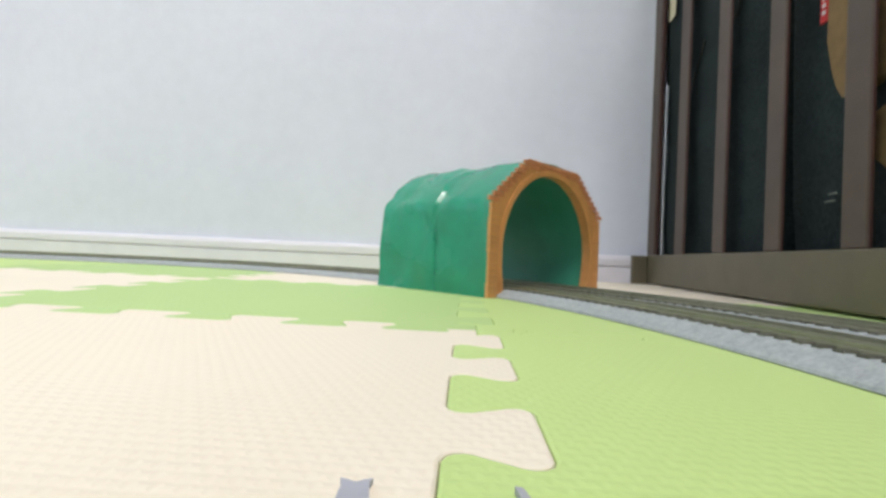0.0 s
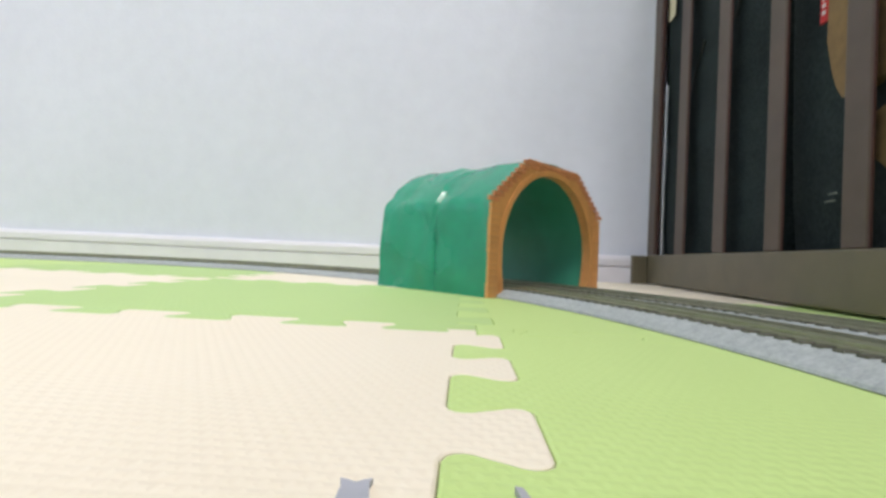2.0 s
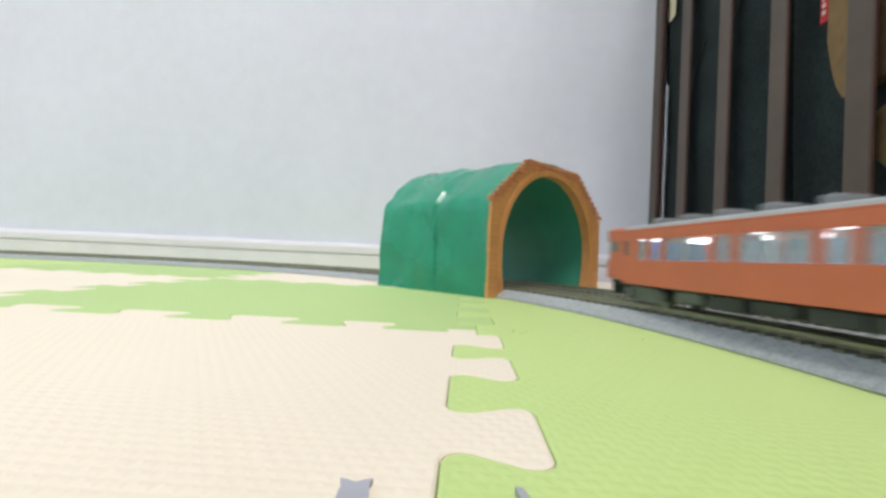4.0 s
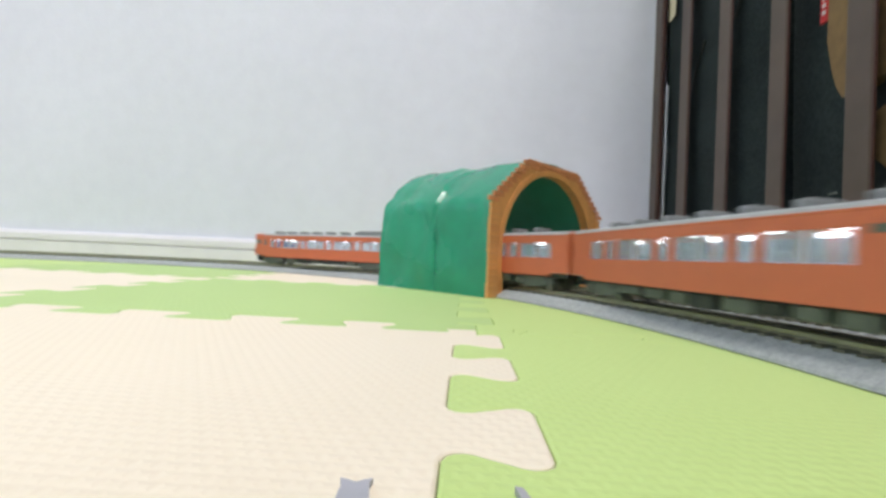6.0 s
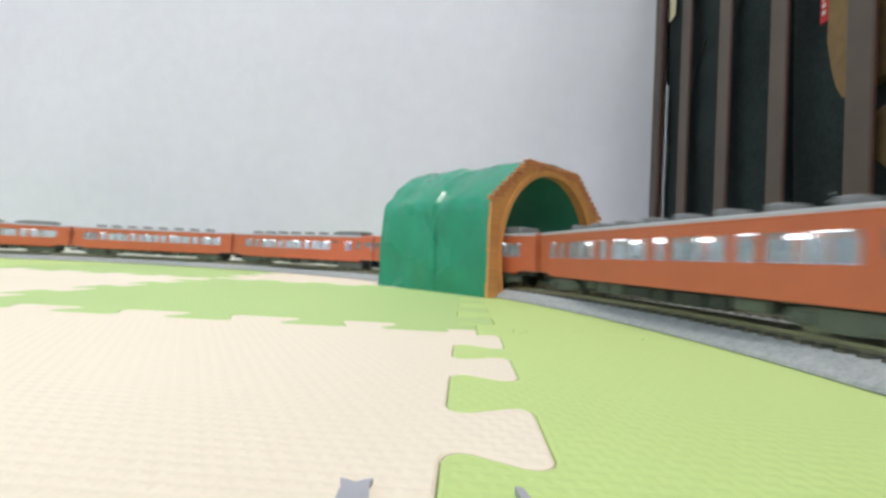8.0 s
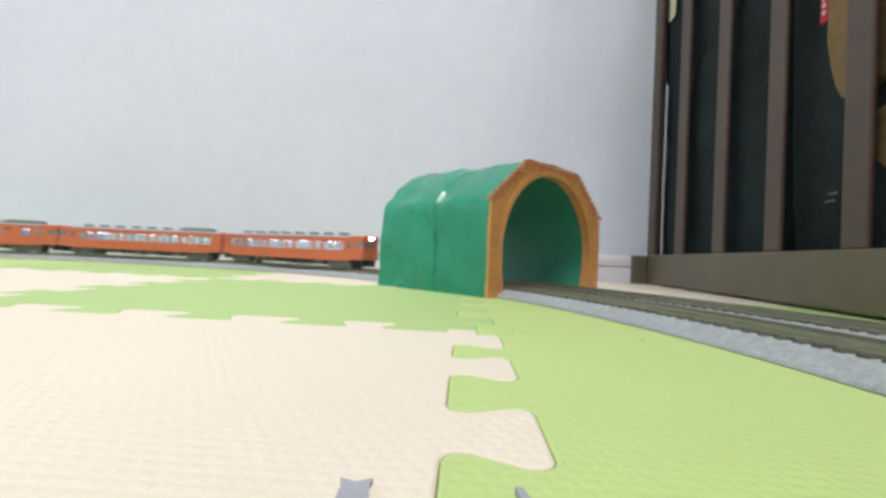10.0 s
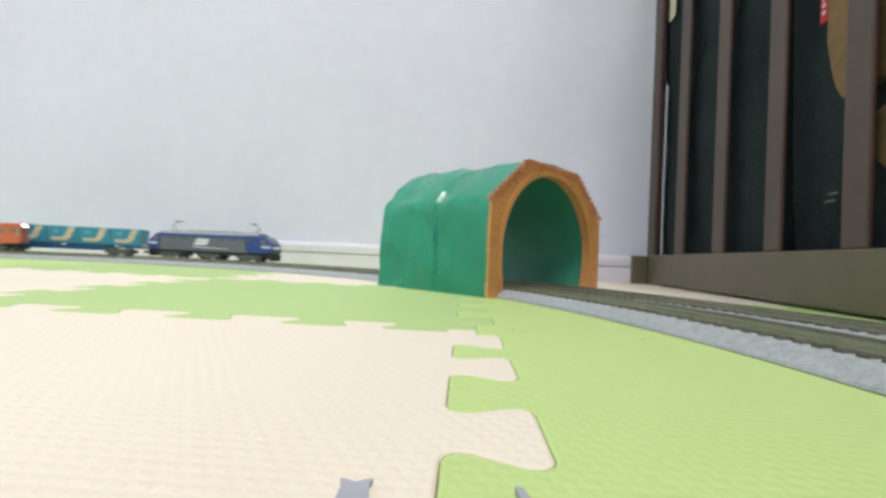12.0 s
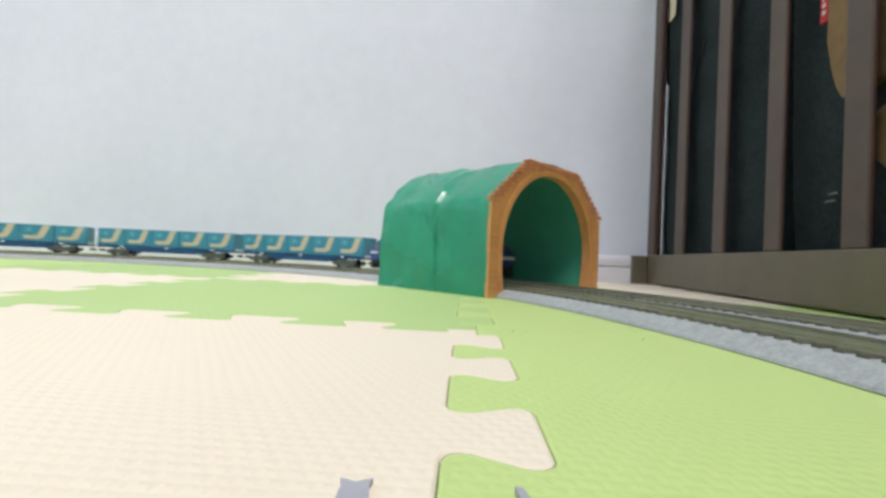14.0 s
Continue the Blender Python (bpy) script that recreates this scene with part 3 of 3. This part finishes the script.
def railcar(label, front_cab, rear_cab, rear_blank, roof_box, pans, seed):
    """One commuter car; x forward. Real window openings with panes, lit cabin, underfloor boxes."""
    rnd = random.Random(seed)
    car = thing("railcar", label, "train car", "orange train cars")
    h, hw = CAR_L / 2, 9.2
    back_cab = rear_cab or rear_blank
    x_lo = -h + (37 if rear_blank else 17 if rear_cab else 9.5)
    x_hi = h - (18 if front_cab else 9)
    SILL, HEAD, GUT = 18.3, 24.2, 27.3
    # lower side panels with a slight skirt notch over the bogies
    for s in (-1, 1):
        bm = bmesh.new()
        sk = [(-h, 12.4), (-h + 9, 12.4), (-h + 11, 11.2), (h - 11, 11.2), (h - 9, 12.4), (h, 12.4), (h, SILL), (-h, SILL)]
        prism(bm, sk, "y", s * (hw - 0.9), s * hw)
        part("side_panel", bm, TRAIN_ORANGE, car)
        bm = bmesh.new()
        prism(bm, [(s * (hw - 0.9), HEAD), (s * hw, HEAD), (s * hw, GUT - 0.5), (s * (hw + 0.15), GUT - 0.4), (s * (hw + 0.15), GUT), (s * (hw - 0.9), GUT)], "x", -h, h)
        part("cornice", bm, TRAIN_ORANGE, car)
        # pillars and blank ends of the window band
        # a pair of wide windows, a pillar, a narrow door window, a pillar
        runs, x = [], x_lo
        k = 0
        while x < x_hi - 4:
            w = (8.6, 8.6, 5.2)[k % 3]
            runs.append((x, min(x + w, x_hi)))
            x += w + (0.6, 1.8, 1.8)[k % 3]
            k += 1
        cab_panes, extra = [], []
        if rear_blank:
            extra = [(-h + 18.2, -h + 23.7), (-h + 10.2, -h + 14.1)]
        if rear_cab:
            extra = [(-h + 10.5, -h + 13.5)]
        if back_cab:
            cab_panes.append((-h + 1.2, -h + 7.2))
        if front_cab:
            extra.append((h - 13.5, h - 10.5))
            cab_panes.append((h - 7.2, h - 1.2))
        extra += cab_panes
        holes = sorted(runs + extra)
        cuts = [-h + 0.8] + [v for r in holes for v in r] + [h - 0.8]
        for a, b in zip(cuts[0::2], cuts[1::2]):
            if b - a > 0.15:
                boxed("pillar", SASH_GREY if b - a < 0.75 else TRAIN_ORANGE, car, a, b, s * (hw - 0.9), s * (hw - 0.04), SILL, HEAD)
        for a, b in holes:
            bm = bmesh.new()
            box(bm, a - 0.1, b + 0.1, s * (hw - 0.72), s * (hw - 0.42), SILL - 0.1, HEAD + 0.1)
            if (a, b) in extra and b - a < 5 or (a, b) in cab_panes:
                boxed("window_sill", TRAIN_ORANGE, car, a, b, s * (hw - 0.9), s * (hw - 0.04), SILL, 20.9 if (a, b) in cab_panes else 19.5)
            dark = (a, b) in extra and b - a < 5 or (a, b) in cab_panes
            part("window_pane", bm, DARK_PANE if dark else WINDOW_PANE, car, "smoked pane" if dark else "")
        if rear_blank:
            boxed("louvre", TRAIN_GREY, car, -h + 30, -h + 34.6, s * (hw - 0.02), s * (hw + 0.12), 23.2, 24.6)
    # roof
    for a, b, mat in ((-h + (10.6 if back_cab else 1), h - (10.6 if front_cab else 1), TRAIN_ROOF), (-h, -h + (10.4 if back_cab else 0.6), TRAIN_ORANGE), (h - (10.4 if front_cab else 0.6), h, TRAIN_ORANGE)):
        bm = bmesh.new()
        prism(bm, [(-hw, GUT), (-hw + 0.2, GUT + 0.7), (-hw + 2.0, GUT + 1.3), (-4, GUT + 1.6), (0, GUT + 1.7), (4, GUT + 1.6), (hw - 2.0, GUT + 1.3), (hw - 0.2, GUT + 0.7), (hw, GUT)], "x", a, b)
        part("roof", bm, mat, car, "grey roof" if mat is TRAIN_ROOF else "orange roof end", True)
    for k in range(8):
        x = -h + 24 + k * (CAR_L - 42) / 7
        if (roof_box and x < -h + 36) or any(abs(x - p) < 7 for p, _ in pans):
            continue
        boxed("ventilator", VENT_GREY, car, x - 1.9, x + 1.9, -3.6, 3.6, GUT + 1.5, GUT + 3.6, bevel=0.5)
    if roof_box:
        boxed("roof_box", VENT_GREY, car, -h + 12.5, -h + 34.5, -6.2, 6.2, GUT + 1.2, GUT + 4.3, bevel=0.9, label="grey rooftop equipment box")
    for x, way in pans:
        pantograph(car, x, way)
    # ends
    for s, cab in ((1, front_cab), (-1, back_cab)):
        bm = bmesh.new()
        lo, hi = (h - 0.9, h) if s > 0 else (-h, -h + 0.9)
        if cab:
            box(bm, lo, hi, -hw + 0.9, hw - 0.9, 12.4, 20.4)
            box(bm, lo, hi, -hw + 0.9, hw - 0.9, 25.2, GUT)
            for y in (-hw + 0.9, -3.4, 2.4, hw - 1.9):
                box(bm, lo, hi, y, y + 1.0, 20.4, 25.2)
            part("cab_front", bm, TRAIN_ORANGE, car)
            for y0, y1 in ((-hw + 1.9, -3.4), (-2.4, 2.4), (3.4, hw - 1.9)):
                boxed("cab_window", DARK_PANE, car, s * (h - 0.6), s * (h - 0.35), y0, y1, 20.4, 25.2)
            boxed("sign_lamp", SIGN_LAMP if rear_cab else SASH_GREY, car, s * (h - 0.2), s * (h + 0.35), -2.6, 2.6, GUT - 1.2, GUT + 0.4, bevel=0.2, label="glowing white destination sign" if rear_cab else "unlit grey destination sign")
            for y in (-6.4, 6.4):
                bm = bmesh.new()
                cyl(bm, (s * (h - 0.2), y, 15.0), (s * (h + 0.4), y, 15.0), 0.8, 14)
                part("headlight", bm, SASH_GREY, car)
            prism_pts = [(-7.5, 7.6), (7.5, 7.6), (8.2, 12.2), (-8.2, 12.2)]
            bm = bmesh.new()
            prism(bm, prism_pts, "x", s * (h - 3.0), s * (h - 1.6))
            part("snow_plough", bm, TRAIN_DARK, car)
        else:
            box(bm, lo, hi, -hw + 0.9, hw - 0.9, 12.4, GUT)
            part("end_wall", bm, TRAIN_ORANGE, car)
            boxed("gangway", TRAIN_DARK, car, s * h, s * (h + 1.9), -3.6, 3.6, 13, 24.5, bevel=0.3, label="dark folding gangway")
        boxed("coupler", TRAIN_DARK, car, s * (h - 2), s * (h + 1.9), -1.3, 1.3, 8.4, 10.4, bevel=0.3)
    # cabin: floor, seats, lamps under the roof
    boxed("cabin_floor", CABIN_WHITE, car, -h + 1, h - 1, -hw + 1, hw - 1, 12.2, 14.5)
    boxed("cabin_ceiling", CABIN_WHITE, car, -h + 1, h - 1, -hw + 1, hw - 1, 25.9, 26.6)
    boxed("seat_row", CABIN_WHITE, car, x_lo, x_hi, -hw + 1.2, -hw + 4.2, 14.5, 18.6, bevel=0.4)
    boxed("seat_row", CABIN_WHITE, car, x_lo, x_hi, hw - 4.2, hw - 1.2, 14.5, 18.6, bevel=0.4)
    boxed("partition", CABIN_WHITE, car, -h + 2, -h + 2.6, -hw + 1, hw - 1, 14.5, 25.9)
    if front_cab or rear_blank:
        x = x_hi - 8 if front_cab else -h + 18.6
        boxed("partition", BLUE_SEAT, car, x, x + 4.6, -hw + 2.6, hw - 2.6, 14.5, 23.6, label="blue cab partition")
        for s in (-1, 1):
            boxed("cabin_lamp", CABIN_LAMP, car, x, x + 4.6, s * 6.3, s * 8.0, 23.8, 25.2, bevel=0.3, label="glowing white cabin lamp")
    for k in range(6):
        x = x_lo + 5 + (x_hi - x_lo - 10) * (k + rnd.uniform(-0.3, 0.3)) / 5
        w = rnd.choice((1.2, 1.8, 2.8))
        for s in (-1, 1):
            boxed("cabin_lamp", CABIN_LAMP, car, x - w, x + w, s * 6.3, s * 7.9, 24.1, 25.1, bevel=0.4, label="glowing white cabin lamp")
    # underfloor gear
    boxed("underframe", TRAIN_DARK, car, -h + 2, h - 2, -7.2, 7.2, 10.6, 12.0)
    x = -h + 34
    while x < h - 36:
        w = rnd.uniform(5, 11)
        for s in (-1, 1):
            boxed("equipment_box", rnd.choice((TRAIN_DARK, TRAIN_GREY)), car, x, x + w, s * 3.0, s * 8.2, rnd.uniform(7.4, 8.4), 10.9, bevel=0.4)
        x += w + rnd.uniform(0.8, 2.5)
    bogie(car, -h + 20)
    bogie(car, h - 20)
    return car


def locomotive():
    loco = thing("electric_locomotive", "blue and grey model electric locomotive with two pantographs", "locomotive")
    h, hw = 61.0, 8.9
    bm = bmesh.new()
    prism(bm, [(-h + 13, 12.6), (h - 24, 12.6), (h - 27, 25.0), (-h + 13, 25.0)], "y", -hw, hw)
    part("body", bm, LOCO_GREY, loco, "slate grey body side")
    for s in (-1, 1):
        bm = bmesh.new()
        inner = 24.2 if s > 0 else 13
        prism(bm, [(s * (h - inner), 12.6), (s * (h - 1.4), 12.6), (s * (h - 0.2), 16.4), (s * (h - 0.6), 18.6), (s * (h - 3.0), 22.6), (s * (h - 7.6), 26.4), (s * (h - 12), 28.0), (s * (h - inner - 2.5), 28.2)], "y", -hw, hw)
        bmesh.ops.bevel(bm, geom=bm.edges[:], offset=0.7 * MM, segments=2, affect="EDGES")
        part("cab", bm, LOCO_BLUE, loco, "blue cab end")
        for y0, y1 in ((-7.4, -0.4), (0.4, 7.4)):
            bm = bmesh.new()
            prism(bm, [(s * (h - 3.3), 22.7), (s * (h - 2.8), 22.7), (s * (h - 7.0), 26.1), (s * (h - 7.4), 25.9)], "y", y0, y1)
            part("windscreen", bm, DARK_PANE, loco, "dark windscreen")
        for y in (-1, 1):
            boxed("cab_window", DARK_PANE, loco, s * (h - 11), s * (h - 6.4), y * (hw - 0.02), y * (hw + 0.1), 20.6, 24.2)
            boxed("cab_stripe", WHITE_PRINT, loco, s * (h - 10), s * (h - 1.6), y * (hw - 0.02), y * (hw + 0.1), 17.4, 19.0)
        boxed("front_stripe", WHITE_PRINT, loco, s * (h - 1.4), s * (h + 0.05), -7.6, 7.6, 16.8, 18.8)
        boxed("plough", TRAIN_DARK, loco, s * (h - 3.4), s * (h - 0.9), -7.8, 7.8, 6.4, 12.7, bevel=0.4)
        boxed("coupler", TRAIN_DARK, loco, s * (h - 1), s * (h + 3.0), -1.3, 1.3, 8.4, 10.4)
    for y in (-1, 1):
        boxed("side_band", LOCO_BLUE, loco, -h + 13, h - 13, y * (hw - 0.6), y * (hw + 0.1), 24.6, 27.2, label="blue cantrail band")
        bm = bmesh.new()
        for a, b, z0, z1 in ((-13, 1.5, 20.8, 23.4), (-14.5, 0, 17.8, 20.4)):
            prism(bm, [(a, z0), (b - 2, z0), (b, z1), (a + 2, z1)], "y", y * (hw - 0.02), y * (hw + 0.12))
        prism(bm, [(-15, 15.6), (20, 15.0), (20, 15.5), (-15, 16.4)], "y", y * (hw - 0.02), y * (hw + 0.12))
        part("side_emblem", bm, WHITE_PRINT, loco, "white slanted emblem and stripe")
        for k in range(7):
            boxed("grille", TRAIN_GREY, loco, -40 + 12 * k, -32 + 12 * k, y * (hw - 0.02), y * (hw + 0.08), 22.6, 24.3)
    bm = bmesh.new()
    prism(bm, [(-hw + 0.2, 27.2), (-hw + 1.4, 29.0), (-5, 29.9), (5, 29.9), (hw - 1.4, 29.0), (hw - 0.2, 27.2), (hw - 0.2, 25.0), (-hw + 0.2, 25.0)], "x", -h + 12.5, h - 14)
    part("roof", bm, LOCO_ROOF, loco, "pale grey roof", True)
    for k in range(5):
        boxed("roof_gear", LOCO_ROOF, loco, -26 + 11 * k, -18 + 11 * k, -5, 5, 29.7, 31.0, bevel=0.4)
    pantograph(loco, 38, 1)
    pantograph(loco, -38, -1)
    boxed("underframe", TRAIN_DARK, loco, -h + 4, h - 4, -7.4, 7.4, 9.6, 12.7)
    for x in (-38, 0, 38):
        bogie(loco, x, 15)
    return loco


def wagon():
    wag = thing("container_wagon", "blue model container wagon carrying five teal containers on the outer track", "wagon", "container wagons")
    h = 64.0
    bm = bmesh.new()
    prism(bm, [(-h, 12.0), (-h + 26, 12.0), (-h + 36, 9.0), (h - 36, 9.0), (h - 26, 12.0), (h, 12.0), (h, 14.2), (-h, 14.2)], "y", -7.6, -6.6)
    prism(bm, [(-h, 12.0), (-h + 26, 12.0), (-h + 36, 9.0), (h - 36, 9.0), (h - 26, 12.0), (h, 12.0), (h, 14.2), (-h, 14.2)], "y", 6.6, 7.6)
    box(bm, -h, h, -6.6, 6.6, 12.6, 14.0)
    part("frame", bm, WAGON_BLUE, wag, "blue fish-belly frame")
    for k in range(9):
        for s in (-1, 1):
            boxed("bracket", WHITE_PRINT if k % 3 == 1 else WAGON_BLUE, wag, -h + 8 + 14 * k, -h + 10.5 + 14 * k, s * 7.5, s * 8.2, 12.6, 14.1)
    for s in (-1, 1):
        boxed("end_rail", WHITE_PRINT, wag, s * (h - 0.4), s * (h + 0.5), -7.0, 7.0, 13.6, 15.4)
        boxed("coupler", TRAIN_DARK, wag, s * (h - 1), s * (h + 3.0), -1.3, 1.3, 8.4, 10.4)
        bogie(wag, s * (h - 20), 12)
    for k in range(5):
        x = 25.3 * (k - 2)
        bm = bmesh.new()
        box(bm, -12.4, 12.4, -8.4, 8.4, 14.3, 29.2, bevel=0.35, seg=1)
        c = part("container", bm, TEAL, wag, "teal container with a cream hook-shaped print")
        c.location.x = x * MM
        for s in (-1, 1):
            # prints: cream slanted hook, pale disc, door posts
            bm = bmesh.new()
            pts = [(-8.5, 16.6), (2.0, 16.6), (5.5, 18.2), (9.6, 28.6), (4.4, 28.6), (1.2, 20.6), (-0.6, 19.4), (-9.5, 19.4)]
            if s > 0:
                pts = [(-u, v) for u, v in pts]
            prism(bm, pts, "y", s * 8.38, s * 8.5)
            part("print_hook", bm, CREAM_PRINT, c, "cream slanted hook print")
            bm = bmesh.new()
            cyl(bm, (-5.5 * -s, s * 8.38, 24.6), (-5.5 * -s, s * 8.5, 24.6), 2.0, 18)
            part("print_disc", bm, TEAL_PALE, c, "pale teal disc print")
            for u in (-11.9, 11.9):
                boxed("corner_post", TEAL, c, u - 0.4, u + 0.4, s * 8.4, s * 8.6, 14.4, 29.1)
    return wag


def on_loop(radius, angle, sweep, half):
    """The pose of a vehicle on a loop; sweep +1 runs with growing angles. half: half the bogie spacing in metres."""
    a = radians(angle)
    r = math.sqrt(radius ** 2 - half ** 2)
    return pose(CX + r * math.cos(a), CY + r * math.sin(a), 0, 0, 0, angle + 90 * sweep)


def angle_at(table, t):
    for (t0, a0), (t1, a1) in zip(table, table[1:]):
        if t <= t1:
            return a0 + (a1 - a0) * (t - t0) / (t1 - t0)
    return table[-1][1]


ORANGE = [
    railcar("orange-red model commuter car with lit windows and driving cab leading", True, False, False, True, (), 1),
    railcar("orange-red model commuter car with lit windows on the inner track", False, False, False, False, (), 2),
    railcar("orange-red model commuter car with lit windows and an unlit cab end", False, False, True, True, (), 3),
    railcar("orange-red model commuter car with lit windows and a cab end", True, False, False, True, (), 4),
    railcar("orange-red model commuter car with rear cab and glowing sign", False, True, False, False, (), 5),
]
LOCO = locomotive()
WAGONS = [wagon()]
WAGONS += [copy_thing(WAGONS[0], pose(0, 0, 0)) for _ in range(2)]


def motions():
    # the leading end's angle on the inner loop, and the nose's angle on the outer loop, by the second
    head = [(0, -85.5), (5.3, 50.4), (6.0, 67.8), (6.5, 81.0), (7.0, 93.6), (7.5, 106.4), (8.0, 118.8), (8.2, 123.5), (10.5, 180.2), (11.0, 193.7), (11.5, 207.1), (12.0, 219.7), (14.0, 270.5)]
    nose = [(0, 263.0), (8.2, 136.0), (10.3, 98.3), (11.5, 77.0), (12.0, 68.2), (12.5, 59.6), (13.0, 50.8), (13.5, 42.1), (14.0, 33.9)]
    times = [k * 0.1 for k in range(141)]
    for i, car in enumerate(ORANGE):
        walk(car, [(t, on_loop(R_IN, angle_at(head, t) + 0.9 - 11.85 - 23.7 * i, 1, 0.049)) for t in times])
    walk(LOCO, [(t, on_loop(R_OUT, angle_at(nose, t) + 1.8 + 9.75, -1, 0.038)) for t in times])
    for i, wag in enumerate(WAGONS):
        walk(wag, [(t, on_loop(R_OUT, angle_at(nose, t) + 1.6 + 19.5 + 10.35 + 20.7 * i, -1, 0.046)) for t in times])


motions()
